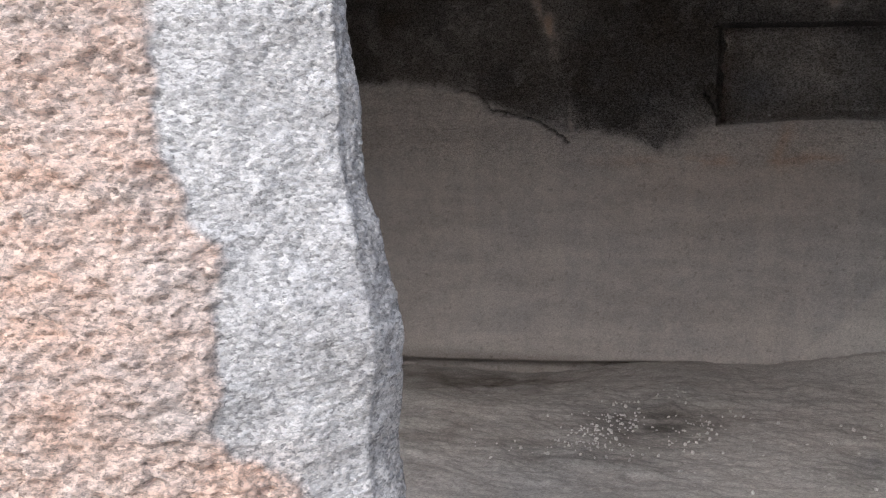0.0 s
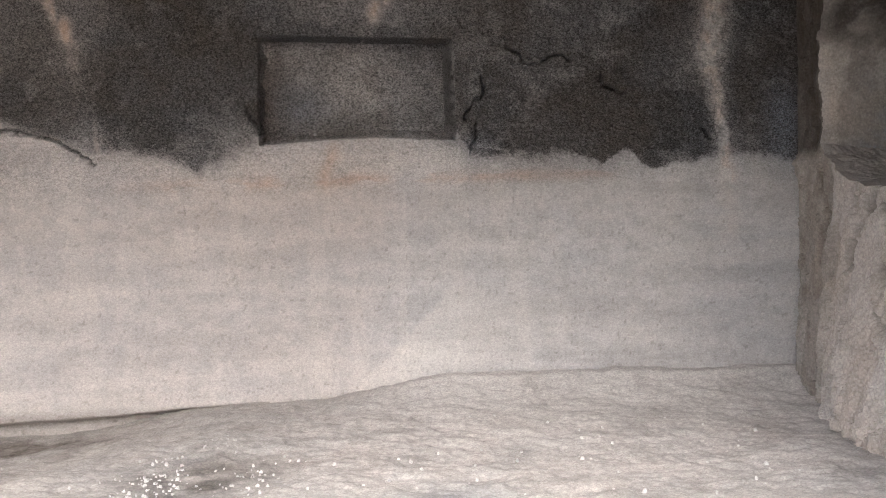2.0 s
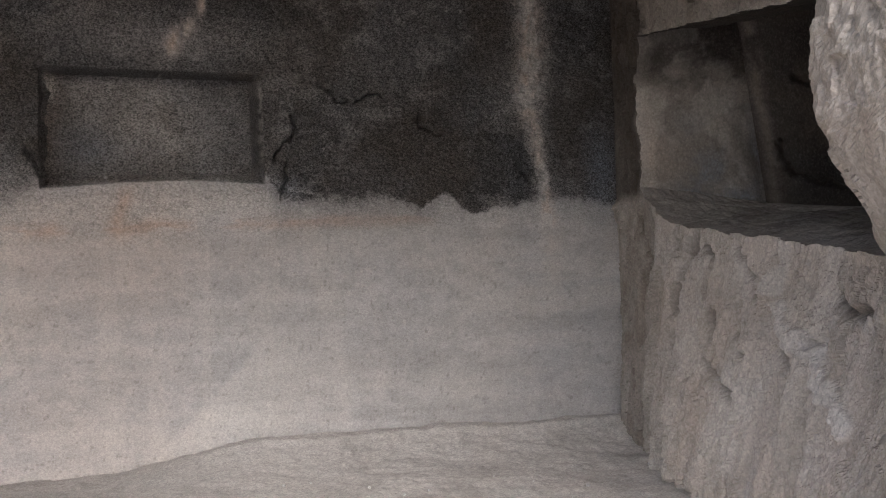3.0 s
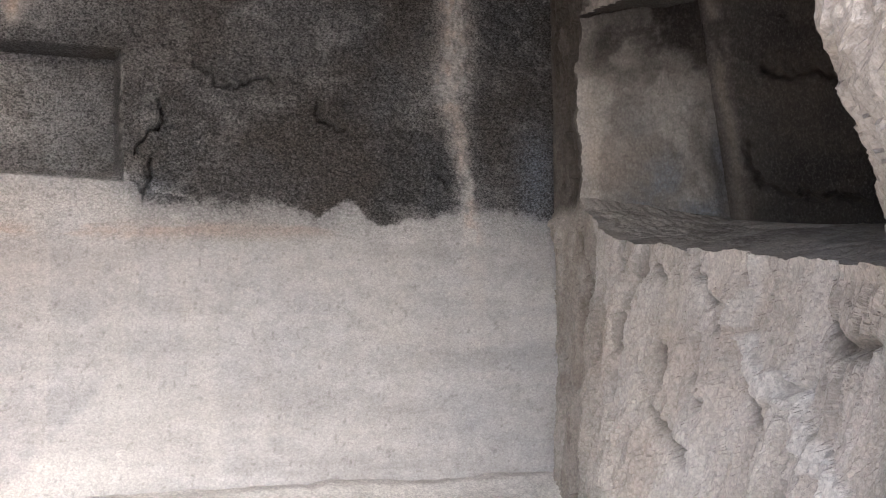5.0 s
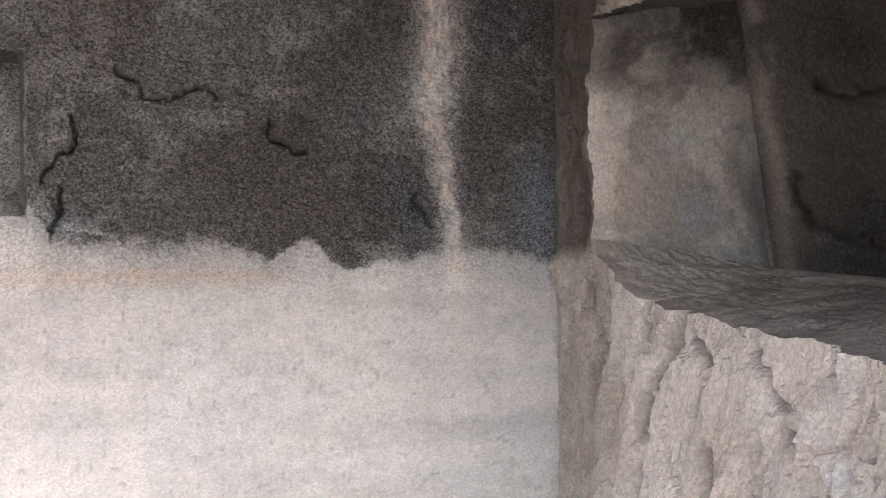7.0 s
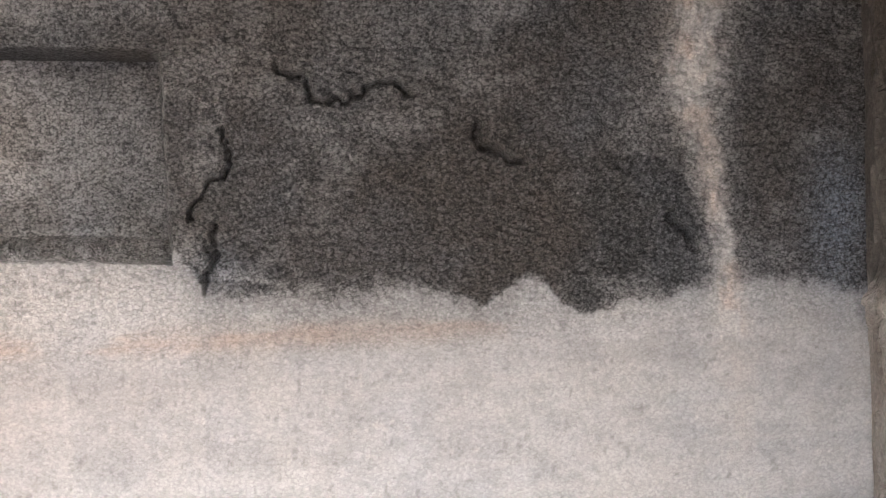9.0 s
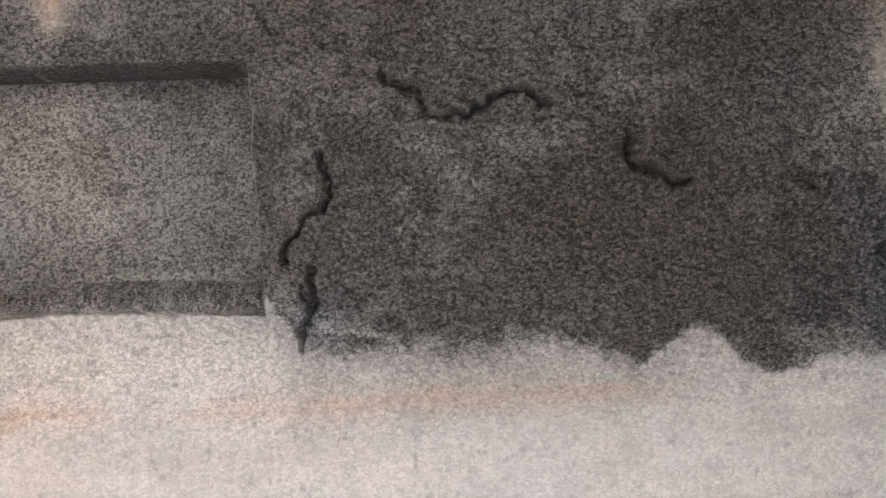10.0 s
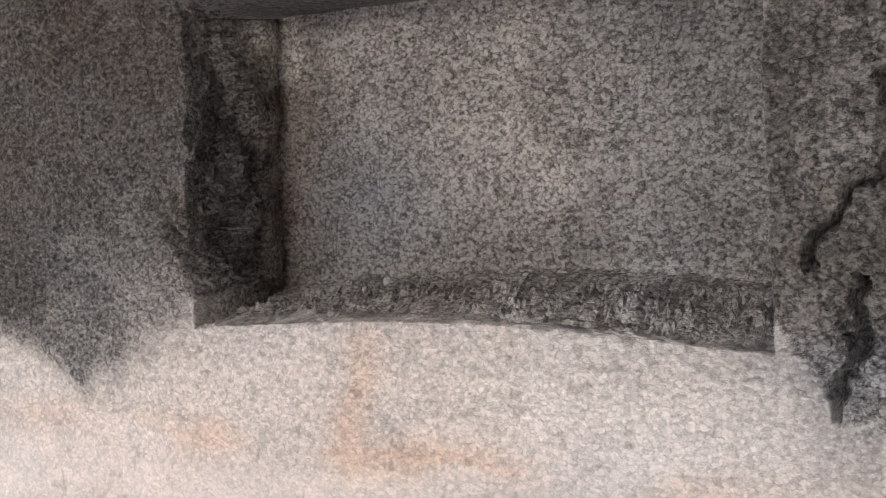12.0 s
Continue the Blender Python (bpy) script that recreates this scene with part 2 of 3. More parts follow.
# soot edge along the wall
soot_x = [-3.3, -2.1, -1.9, -1.64, -1.26, -1.1, -0.93, -0.72, -0.6, -0.5, -0.40, 0.5, 0.67, 0.76, 1.06, 1.23, 1.34, 1.45, 1.49, 1.55, 1.615, 1.65, 1.72, 1.95, 2.05, 2.2, 2.5]
soot_z = [2.40, 2.33, 2.28, 2.16, 2.02, 2.03, 2.00, 1.90, 1.93, 1.99, 2.07, 2.10, 2.08, 1.97, 1.955, 1.975, 1.93, 1.895, 1.92, 1.945, 1.935, 1.875, 1.855, 1.885, 1.91, 1.915, 1.86]
zb = np.interp(X, soot_x, soot_z) + (fbm(X * 14, Z * 14, 4, 21) - 0.5) * 0.05 + (fbm(X * 70, Z * 70, 3, 22, 0.7) - 0.5) * 0.030
sharp = 0.012 + 0.045 * step(0.66, 0.74, X) * step(1.0, 0.8, X) + 0.065 * step(-0.3, -0.42, X) * step(-0.75, -0.6, X) + 0.03 * step(-0.55, -0.7, X) + 0.02 * step(1.7, 2.0, X)
soot_shade = step(-sharp, sharp, Z - zb)
shelf = step(-0.006, 0.006, Z - zb) * step(0.5, 0.9, X) * step(2.1, 1.8, X)
PY = PY + 0.006 * shelf
tone = fbm(X * 3.1, Z * 2.4, 5, 31, 0.6)
soot_shade = soot_shade * (0.86 + 0.14 * step(0.3, 0.6, tone)) * (1 - 0.22 * step(0.52, 0.72, fbm(X * 9, Z * 11, 5, 32, 0.65))) * (1 - 0.2 * soft)
# lighter weathering above and left of the niche
left = step(-0.35, -0.9, X)
soot_shade = soot_shade * (1 - 0.22 * left * step(0.45, 0.65, fbm(X * 2.2, Z * 2.2, 5, 33)))
soot_shade = soot_shade * (1 - 0.35 * blob(X, Z, 0.25, 2.72, 0.6, 0.13) - 0.35 * blob(X, Z, 0.72, 2.50, 0.09, 0.07) - 0.28 * blob(X, Z, 0.74, 2.28, 0.05, 0.07))
soot_shade = soot_shade * (1 - 0.25 * step(0.5, 0.7, fbm(X * 5, Z * 3, 4, 37)) * blob(X, Z, 1.0, 2.5, 0.2, 0.2))
# niche soot, plus corner shade painted in at the right and top
in_soot_shade = 0.48 + 0.5 * (fbm(X * 4, Z * 4, 4, 35) - 0.5) + 0.50 * step(0.22, 0.58, X + (Z - 2.3) * 0.2) + 0.30 * blob(X, Z, 0.02, 2.44, 0.13, 0.09) + 0.22 * blob(X, Z, -0.15, 2.22, 0.12, 0.10) + 0.25 * step(2.48, 2.55, Z)
soot_shade = soot_shade * (1 - soft) + soot_shade * soft * np.clip(in_soot_shade, 0.12, 1.0)
soot_shade = soot_shade * (1 - 0.5 * blob(X, Z, -1.3, 2.08, 0.12, 0.14)) * (1 - 0.45 * blob(X, Z, -0.50, 2.05, 0.14, 0.16) * (1 - soft))
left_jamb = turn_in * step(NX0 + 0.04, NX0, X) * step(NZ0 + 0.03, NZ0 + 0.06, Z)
soot_shade = soot_shade * (1 - 0.35 * soft * step(-0.22, -0.33, X))
soot_shade = soot_shade + 0.08 * (soot_shade > 0.3) * blob(X, Z, -0.62, 2.42, 0.22, 0.25) * (1 - soft)
# left jamb made darker, eroded sill lighter
soot_shade = np.clip(soot_shade + 0.40 * left_jamb, 0, 1) * (1 - 0.8 * low_sill * step(0.02, 0.2, soft) * step(1.0, 0.9, soft))
# shadow under the niche's top edge, painted onto the soffit
soot_shade = soot_shade + 0.8 * turn_in * step(NZ1 - 0.05, NZ1 - 0.02, Z) * step(NX0, NX0 + 0.03, X) * step(NX1, NX1 - 0.03, X)
soot_shade = soot_shade + 0.35 * blob(X, Z, -0.9, 2.25, 0.35, 0.2) * (1 - soft) + 0.3 * blob(X, Z, 1.5, 2.1, 0.5, 0.2) + 0.25 * (1 - soot_shade) * step(0.16, 0.0, zb - Z) * (Z < zb) * step(0.45, 0.6, tone) * step(-0.5, 0.6, X)
# soot smear under the edge; at right it also paints the light falloff
soot_shade = np.clip(soot_shade + np.where(Z < zb, np.exp(-(zb - Z) / 0.09), 0) * (0.14 + 0.48 * step(0.5, 0.75, X) * step(1.5, 1.1, X)) * step(-0.9, 0.2, X) * (0.5 + tone), 0, 1)
# water run down the right end and a faint tail under it
run_x = np.interp(Z, [1.2, 1.86, 2.01, 2.19, 2.38, 2.69, 3.2], [2.13, 2.10, 2.09, 2.058, 2.028, 2.045, 2.06]) + (fbm(X * 0 + 1, Z * 8, 3, 41) - 0.5) * 0.02
run_w = np.interp(Z, [1.7, 1.9, 2.1, 2.3, 2.45, 3.2], [0.045, 0.042, 0.040, 0.062, 0.088, 0.095])
run = np.exp(-((X - run_x) / run_w) ** 2) * (0.62 + 1.1 * (fbm(X * 45, Z * 25, 4, 42, 0.7) - 0.3))
run = run * step(1.74, 1.80, Z) + 0.25 * np.exp(-((X - run_x) / 0.05) ** 2) * step(1.1, 1.7, Z) * step(1.85, 1.75, Z)
# rusty runs above the niche and to its left
def seep(x0, z0, x1, z1, w):
    t = np.clip((Z - z0) / (z1 - z0), 0, 1)
    return np.exp(-((X - x0 - (x1 - x0) * t) / w) ** 2) * step(min(z0, z1) - 0.04, min(z0, z1) + 0.04, Z) * step(0.25, 0.8, fbm(X * 25, Z * 8, 4, 43))
run_niche = np.clip(1.1 * seep(0.2, 2.62, 0.42, 2.95, 0.05), 0, 1) * (1 - soft)
run_left = seep(-1.36, 2.55, -1.50, 2.9, 0.04) + 0.6 * seep(-1.2, 2.0, -1.36, 2.5, 0.05)
corner_glint = np.clip(2.2 * blob(PX, PZ, -0.372, 2.555, 0.036, 0.06) * soft, 0, 1)
corner_rust = blob(PX - 0.11 * (PZ - 2.35), PZ, -0.375, 2.36, 0.045, 0.28) * soft * (0.5 + 0.5 * step(0.35, 0.6, fbm(X * 25, Z * 18, 4, 44)))
band = blob(X * 0, Z, 0, 1.83, 1, 0.035) * step(-1.4, -0.4, X) * step(2.0, 1.2, X) * step(0.35, 0.65, fbm(X * 5, Z * 16, 4, 45))
drip = np.exp(-((X + 0.02 + 0.03 * np.sin(Z * 18)) / 0.04) ** 2) * step(1.72, 1.85, Z) * step(2.06, 1.98, Z)
wash = blob(X, Z, 0.2, 1.95, 0.75, 0.07) * (1 - soot_shade) + 0.4 * blob(X, Z, -0.85, 1.98, 0.3, 0.06)
wedge = step(-0.03, 0.03, (X - 0.08) - (Z - 0.69) * 0.95 + (fbm(X * 8, Z * 8, 3, 47) - 0.5) * 0.2)
wedge_patch = wedge * step(0.7, 0.05, X - 0.08 - (Z - 0.69)) * step(1.35, 1.1, Z)
drips = step(0.55, 0.8, fbm(X * 9, Z * 1.2, 4, 49)) * (1 - soot_shade)
rim = np.exp(-((X - NX1 - 0.012) / 0.008) ** 2) * step(2.08, 2.2, Z) * step(2.56, 2.48, Z) * step(0.35, 0.55, fbm(X * 40, Z * 40, 3, 46))
soot_shade = soot_shade * (1 - 0.6 * rim)
pale = 0.4 * rim + 0.85 * run + 1.0 * corner_glint + 0.5 * wash + 0.5 * wedge_patch + 0.28 * drips + 0.8 * run_niche + 0.6 * run_left
rust = 0.5 * run * step(0.4, 0.6, fbm(X * 20, Z * 15, 3, 51)) + 0.6 * run_niche + 0.7 * run_left + 0.55 * corner_rust + 0.55 * band + 0.45 * drip + 0.16 * step(0.5, 0.05, X) * (1 - soot_shade) + 0.12 * blob(X, Z, 0.1, 1.7, 1.2, 0.2) * (1 - soot_shade)
soot_shade = soot_shade * (1 - np.clip(run * 0.95, 0, 1)) * (1 - 0.98 * corner_glint) * (1 - 0.75 * corner_rust) * (1 - 0.92 * run_niche) * (1 - 0.9 * run_left)
damp = 0.34 * blob(X, Z + 0.03 * np.sin(X * 3), 1.5, 0.82, 0.8, 0.035) * step(0.3, 0.55, fbm(X * 5, Z * 22, 4, 58)) + 0.25 * blob(X, Z, 0.4, 0.67, 0.6, 0.03) + 0.10 * blob(X, Z, 1.6, 1.0, 0.9, 0.15)
brown = 0.35 * left * soot_shade * step(0.4, 0.6, fbm(X * 1.7, Z * 1.7, 4, 53)) + 0.5 * soot_shade * step(0.42, 0.65, fbm(X * 2.1, Z * 2.1, 4, 54)) * (1 - soft) + damp + 0.5 * step(0.68, 0.60, Z) * step(-0.3, -0.9, X)
brown = brown * (1 - np.clip(run * 1.3, 0, 1)) + 0.42 * soft * step(0.42, 0.62, fbm(X * 3.4, Z * 3.4, 5, 57))
blue = 0.10 * soot_shade * step(0.5, 0.68, fbm(X * 3, Z * 3, 5, 59)) + 0.75 * blob(X, Z, 2.41, 2.06, 0.09, 0.22) + 0.45 * blob(PX, PZ, -0.2, 2.24, 0.14, 0.11) * soft + 0.35 * blob(X, Z, 0.75, 2.0, 0.1, 0.06)
# cracks and sprung flakes
cracks = [
    ([(-1.96, 2.30), (-1.82, 2.26), (-1.74, 2.16), (-1.64, 2.14), (-1.46, 2.10), (-1.34, 2.02), (-1.26, 1.96)], 0.011, 0.025),
    ([(1.445, 2.345), (1.457, 2.285), (1.494, 2.282), (1.528, 2.25), (1.565, 2.25)], 0.008, 0.040),
    ([(1.952, 2.095), (1.96, 2.065), (2.0, 2.03), (2.02, 1.99)], 0.008, 0.036),
    ([(0.945, 2.51), (0.963, 2.495), (1.015, 2.478), (1.037, 2.433), (1.071, 2.416), (1.155, 2.44), (1.23, 2.463), (1.275, 2.44)], 0.0075, 0.036),
    ([(0.80, 2.36), (0.811, 2.322), (0.817, 2.277), (0.80, 2.232), (0.755, 2.215), (0.727, 2.187), (0.71, 2.142)], 0.0042, 0.035),
    ([(0.755, 2.125), (0.766, 2.063), (0.738, 1.996), (0.738, 1.955)], 0.0065, 0.035),
    ([(0.00, 2.04), (-0.03, 1.96), (0.02, 1.90), (-0.02, 1.80), (0.01, 1.72)], 0.004, 0.006),
    ([(-0.44, 2.22), (-0.40, 2.14), (-0.36, 2.07)], 0.012, 0.04),
]
jx, jz = (fbm(X * 26, Z * 26, 4, 61, 0.65) - 0.5) * 0.05, (fbm(X * 26, Z * 26, 4, 62, 0.65) - 0.5) * 0.05
for line, wide, deep in cracks:
    d = line_distance(X + jx, Z + jz, line)
    above = step(-0.004, 0.004, Z + jz - np.interp(X + jx, *np.array(sorted(line)).T))
    PY = PY + 1.5 * deep * np.exp(-(d / wide) ** 2) - 0.6 * np.minimum(deep, 0.03) * above * np.exp(-d / 0.05)
    # dirt and ledge shade of the crack go into the colour, its lip paler
    gap = np.exp(-(d / (0.75 * wide)) ** 2) * (0.9 if deep > 0.01 else 0.25)
    soot_shade, pale = np.maximum(soot_shade, 0.95 * gap), pale * (1 - gap) + 0.25 * above * np.exp(-((d - 1.8 * wide) / wide) ** 2) * step(0.5, 0.7, fbm(X * 30, Z * 30, 3, 63))
PY = PY - 0.012 * step(0.0, 0.02, X + jx - 1.47) * step(0.03, 0.0, line_distance(X + jx, Z + jz, [(1.52, 2.31), (1.62, 2.30), (1.72, 2.33)]) - 0.04)
PY = PY - 0.02 * blob(X, Z, 1.791, 2.217, 0.017, 0.017) - 0.010 * blob(X, Z, 1.07, 2.43, 0.05, 0.04) - 0.012 * step(0.06, 0.03, line_distance(X + jx, Z + jz, [(0.72, 2.42), (0.75, 2.26)]))
pale = pale + 0.6 * blob(X, Z, 1.791, 2.217, 0.016, 0.016) + 0.5 * blob(X, Z, 1.07, 2.42, 0.03, 0.03)
spots = step(0.66, 0.78, fbm(X * 26, Z * 32, 4, 65, 0.7)) * soot_shade * step(0.5, 0.62, fbm(X * 4, Z * 4, 3, 66))
grit = step(0.76, 0.83, fbm(X * 48, Z * 55, 2, 67)) * (1 - soot_shade)
glitter = step(0.80, 0.86, fbm(X * 52, Z * 58, 2, 68)) * (1 - soot_shade)
lamina = fbm(X * 1.6, Z * 11, 5, 69, 0.6)
brown = brown + 0.35 * grit + 0.13 * step(0.5, 0.7, lamina) * (1 - soot_shade)
pale = pale + 0.5 * glitter + 0.3 * step(0.5, 0.3, lamina) * (1 - soot_shade) * step(1.9, 1.5, Z)
pale = pale + 0.35 * spots
soot_shade = soot_shade * (1 - 0.3 * spots)
# foot of the wall: soft fillet at the right, dark undercut at the left
foot = np.exp(-np.maximum(Z - 0.62, 0) / 0.09)
under = np.interp(X, [-2.2, -1.2, -0.4], [0.565, 0.605, 0.66])
PY = PY - 0.16 * foot * step(-0.2, 0.8, X) + 0.10 * step(0.01, -0.02, Z - under) * step(-0.4, -1.0, X)
brown = brown + 0.28 * low_sill * turn_in * step(0.0, 0.15, strata)
pale = pale + 0.25 * low_sill * turn_in * step(0.0, -0.15, strata)
brown, blue, rust = brown * (1 - corner_glint), blue * (1 - corner_glint), rust * (1 - 0.8 * corner_glint)
crusty = np.maximum(step(0.2, 0.7, soot_shade), np.maximum(step(0.0, 0.3, soft), 0.25 * step(1.70, 1.92, Z)))
masks = dict(soot_shade=soot_shade, rust=rust, pale=pale, brown=brown, blue=blue, crusty=crusty)
inside = soft > 0.02
wall_north = tagged(grid_object("wall_north", PX, PY, PZ, WALL, masks, keep=~inside), "pale dressed granite wall blackened by soot above", "wall", kind="structure")
rear = soft > 0.97
sill_zone = inside & ~rear & (Z < NZ0 + 0.03)
soffit_zone = inside & ~rear & (Z > NZ1 - 0.03)
jamb_zone = inside & ~rear & ~sill_zone & ~soffit_zone
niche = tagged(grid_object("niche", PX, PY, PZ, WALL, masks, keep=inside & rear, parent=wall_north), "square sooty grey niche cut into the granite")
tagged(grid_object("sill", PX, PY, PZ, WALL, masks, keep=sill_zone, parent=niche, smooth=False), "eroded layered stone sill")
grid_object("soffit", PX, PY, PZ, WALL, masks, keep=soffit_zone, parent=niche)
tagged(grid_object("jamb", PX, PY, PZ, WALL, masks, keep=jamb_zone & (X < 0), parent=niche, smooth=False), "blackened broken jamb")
grid_object("jamb", PX, PY, PZ, WALL, masks, keep=jamb_zone & (X > 0), parent=niche)

# ---- the right-hand wall with its deep opening ----
def facets(a, b, seed):
    """Broken rock: flat tilted facets with sharp steps between them, about -1 to 1."""
    ia, ib = np.floor(a).astype(np.int64), np.floor(b).astype(np.int64)
    best, out = np.full(a.shape, 99.0), np.zeros(a.shape)
    for da in (-1, 0, 1):
        for db in (-1, 0, 1):
            p, q = ia + da, ib + db

            def h(k):
                n = (p * 374761393 + q * 668265263 + (seed * 31 + k) * 1442695041) & 0xFFFFFFFF
                n = ((n ^ (n >> 13)) * 1274126177) & 0xFFFFFFFF
                return ((n ^ (n >> 16)) & 0xFFFF) / 65535.0
            u, w = a - p - h(1), b - q - h(2)
            d = u * u + w * w
            near = d < best
            best = np.where(near, d, best)
            out = np.where(near, (h(3) - 0.5) * 1.1 + (h(4) - 0.5) * 1.5 * u + (h(5) - 0.4) * 0.7 * w, out)
    return out


def loft(front, back, n, seed, rough, masks_of, name, parent, label="", fine=0.014):
    """A rough surface from a front line to a back line; it meets both exactly."""
    s = np.linspace(0, 1, n)[:, None]
    P = front[None] * (1 - s[..., None]) + back[None] * s[..., None]
    run = np.concatenate([[0], np.cumsum(np.linalg.norm(np.diff(front, axis=0), axis=1))])
    U, S = np.meshgrid(run, s[:, 0] * float(np.linalg.norm(back - front, axis=1).mean()))
    normal = np.cross(np.gradient(P, axis=1), np.gradient(P, axis=0))
    normal /= np.linalg.norm(normal, axis=-1, keepdims=True) + 1e-9
    hold = step(0.0, 0.12, s) * step(1.0, 0.9, s)
    lift = (fbm(U * 4, S * 4, 4, seed) - 0.5) * rough + (fbm(U * 38, S * 38, 3, seed + 1, 0.65) - 0.5) * fine
    masks, dent = masks_of(U, S, s + 0 * U, P)
    P = P + normal * ((lift + dent) * hold)[..., None]
    return tagged(grid_object(name, P[..., 0], P[..., 1], P[..., 2], CUT, masks, parent=parent), label)


GROOVES = [
    ([(5.61, 1.93), (5.5, 1.87), (5.38, 1.8)], 0.014, 0.06),
    ([(5.24, 1.76), (5.27, 1.67), (5.3, 1.52)], 0.016, 0.06),
    ([(5.04, 1.7), (5.08, 1.59), (5.18, 1.46), (5.22, 1.34)], 0.02, 0.06),
    ([(4.97, 1.65), (4.9, 1.59), (4.83, 1.55)], 0.014, 0.045),
    ([(4.65, 1.63), (4.56, 1.55), (4.46, 1.47)], 0.014, 0.04),
    ([(5.63, 1.77), (5.59, 1.6), (5.65, 1.37), (5.56, 1.22)], 0.012, 0.035),
    ([(4.83, 1.43), (4.82, 1.31), (4.76, 1.28)], 0.016, 0.04),
    ([(4.64, 1.41), (4.59, 1.32), (4.5, 1.24)], 0.014, 0.04),
    ([(4.31, 1.32), (4.22, 1.24), (4.13, 1.21)], 0.018, 0.045),
    ([(4.09, 1.32), (3.97, 1.33), (3.95, 1.27)], 0.018, 0.05),
    ([(3.94, 1.5), (3.82, 1.42), (3.69, 1.42)], 0.02, 0.05),
    ([(5.21, 1.25), (5.28, 1.02), (5.24, 0.8)], 0.02, 0.045),
    ([(4.82, 1.35), (4.79, 1.2), (4.56, 1.08)], 0.016, 0.04),
]
VEIN_TOP = [(4.31, 1.66), (4.34, 1.57), (4.37, 1.48)]
VEIN = [(4.32, 1.42), (4.28, 1.37), (4.18, 1.31), (4.1, 1.32), (3.98, 1.3), (3.93, 1.22), (3.79, 1.15), (3.7, 1.1)]
RY0, RY1, RZ0, RZ1 = 3.25, 5.65, 1.65, 2.62
a = spaced((6.2, RY1, 0.006), (RY1, RY0, 0.0065), (RY0, 2.2, 0.009), (2.2, 0.6, 0.03))
b = spaced((0.4, RZ0, 0.0065), (RZ0, RZ1, 0.008), (RZ1, 3.5, 0.012))
Yq, Zq = np.meshgrid(a, b)
ca, cb = int(np.argmin(np.abs(a - RY1))), int(np.argmin(np.abs(a - RY0)))
ra, rb = int(np.argmin(np.abs(b - RZ0))), int(np.argmin(np.abs(b - RZ1)))
# the sill climbs to the far end, the lintel drops to the near end
sill_top = np.interp(Yq, [3.0, 3.6, 4.06, 4.35, 4.6, 4.87, 5.1, 5.3, 5.45, 5.6, 5.65, 5.75], [1.60, 1.625, 1.645, 1.665, 1.68, 1.71, 1.73, 1.755, 1.79, 1.88, 1.93, 1.94])
ragged = (fbm(Yq * 9, Yq * 0, 4, 70) - 0.5) * 0.035
PZq = Zq + (sill_top + ragged - RZ0) * step(0.9, RZ0, Zq) * step(2.3, RZ0, Zq) + np.interp(Yq, [3.2, 4.15, 5.5, 5.65], [-0.16, -0.12, 0.03, 0.05]) * step(2.2, RZ1, Zq) * step(3.4, 2.75, Zq)
# the near edge of the opening leans out at its foot
PYq = Yq + np.interp(PZq, [1.5, 1.66, 1.86, 1.95, 2.15, 2.6], [0.30, 0.30, 0.18, -0.04, -0.15, -0.17]) * step(2.3, RY0, Yq) * step(4.3, RY0, Yq) * step(1.2, 1.6, PZq)
face = np.interp(PYq, [0.6, 2.4, 3.0, 3.1, 3.2, 3.44, 3.9, 4.4, 5.0, 5.65, 6.03, 6.2], [1.70, 1.74, 1.79, 1.83, 1.93, 2.14, 2.41, 2.46, 2.44, 2.46, 2.49, 2.49])
face = np.maximum(face, face + (np.interp(PYq, [1.0, 2.2, 2.6, 3.0, 3.4, 3.9], [1.75, 1.90, 2.0, 2.16, 2.33, 2.43]) - face) * np.interp(PZq, [1.58, 1.64, 1.7, 1.78, 1.86, 1.95, 2.1], [1.0, 0.62, 0.40, 0.24, 0.12, 0.04, 0.0]) * step(4.2, 3.9, PYq))
face = face - 0.22 * step(1.7, 0.55, PZq) * step(6.0, 4.7, PYq)
wa, wb = (fbm(PYq * 7, PZq * 5, 3, 71) - 0.5), (fbm(PYq * 7, PZq * 5, 3, 72) - 0.5)
lean = PYq + PZq * 0.16 + wa * 0.10
tall = PZq + wb * 0.16
near_edge = step(3.9, 3.3, PYq)
strip = step(5.60, 5.68, PYq)
hew = facets(lean * 5.0, tall * 1.6, 73) * 0.034 + facets(lean * 14, tall * 2.6, 74) * 0.034 + facets(lean * 30, tall * 7, 75) * 0.022 + facets(lean * 64, tall * 24, 83) * 0.010 + (fbm(lean * 60, tall * 26, 3, 76, 0.65) - 0.5) * 0.012
dress = facets(lean * 24, tall * 9, 77) * 0.028 + (fbm(PYq * 14, PZq * 8, 4, 78) - 0.5) * 0.035 + (fbm(PYq * 55, PZq * 40, 2, 79) - 0.5) * 0.012
worn = (fbm(PYq * 5, PZq * 4, 4, 80) - 0.5) * 0.05 + facets(lean * 22, tall * 17, 81) * 0.015 + (fbm(PYq * 50, PZq * 34, 3, 82, 0.65) - 0.5) * 0.020
high = np.maximum(strip * step(1.84, 1.93, PZq), step(2.5, 2.6, PZq))
bumps = hew * (1 - high) * (1 - near_edge) * (1 - 0.2 * strip) + dress * high * (1 - near_edge) + worn * near_edge
bumps = bumps * (0.10 + 0.90 * step(6.03, 5.93, PYq)) * (1 - 0.65 * step(0.10, 0.0, np.abs(PZq - sill_top)) * step(5.7, 5.6, PYq))
groove = np.zeros(Yq.shape)
for line, wide, deep in GROOVES:
    groove = groove + 1.1 * deep * np.exp(-(line_distance(PYq + wa * 0.07, PZq + wb * 0.07, line) / wide) ** 2)
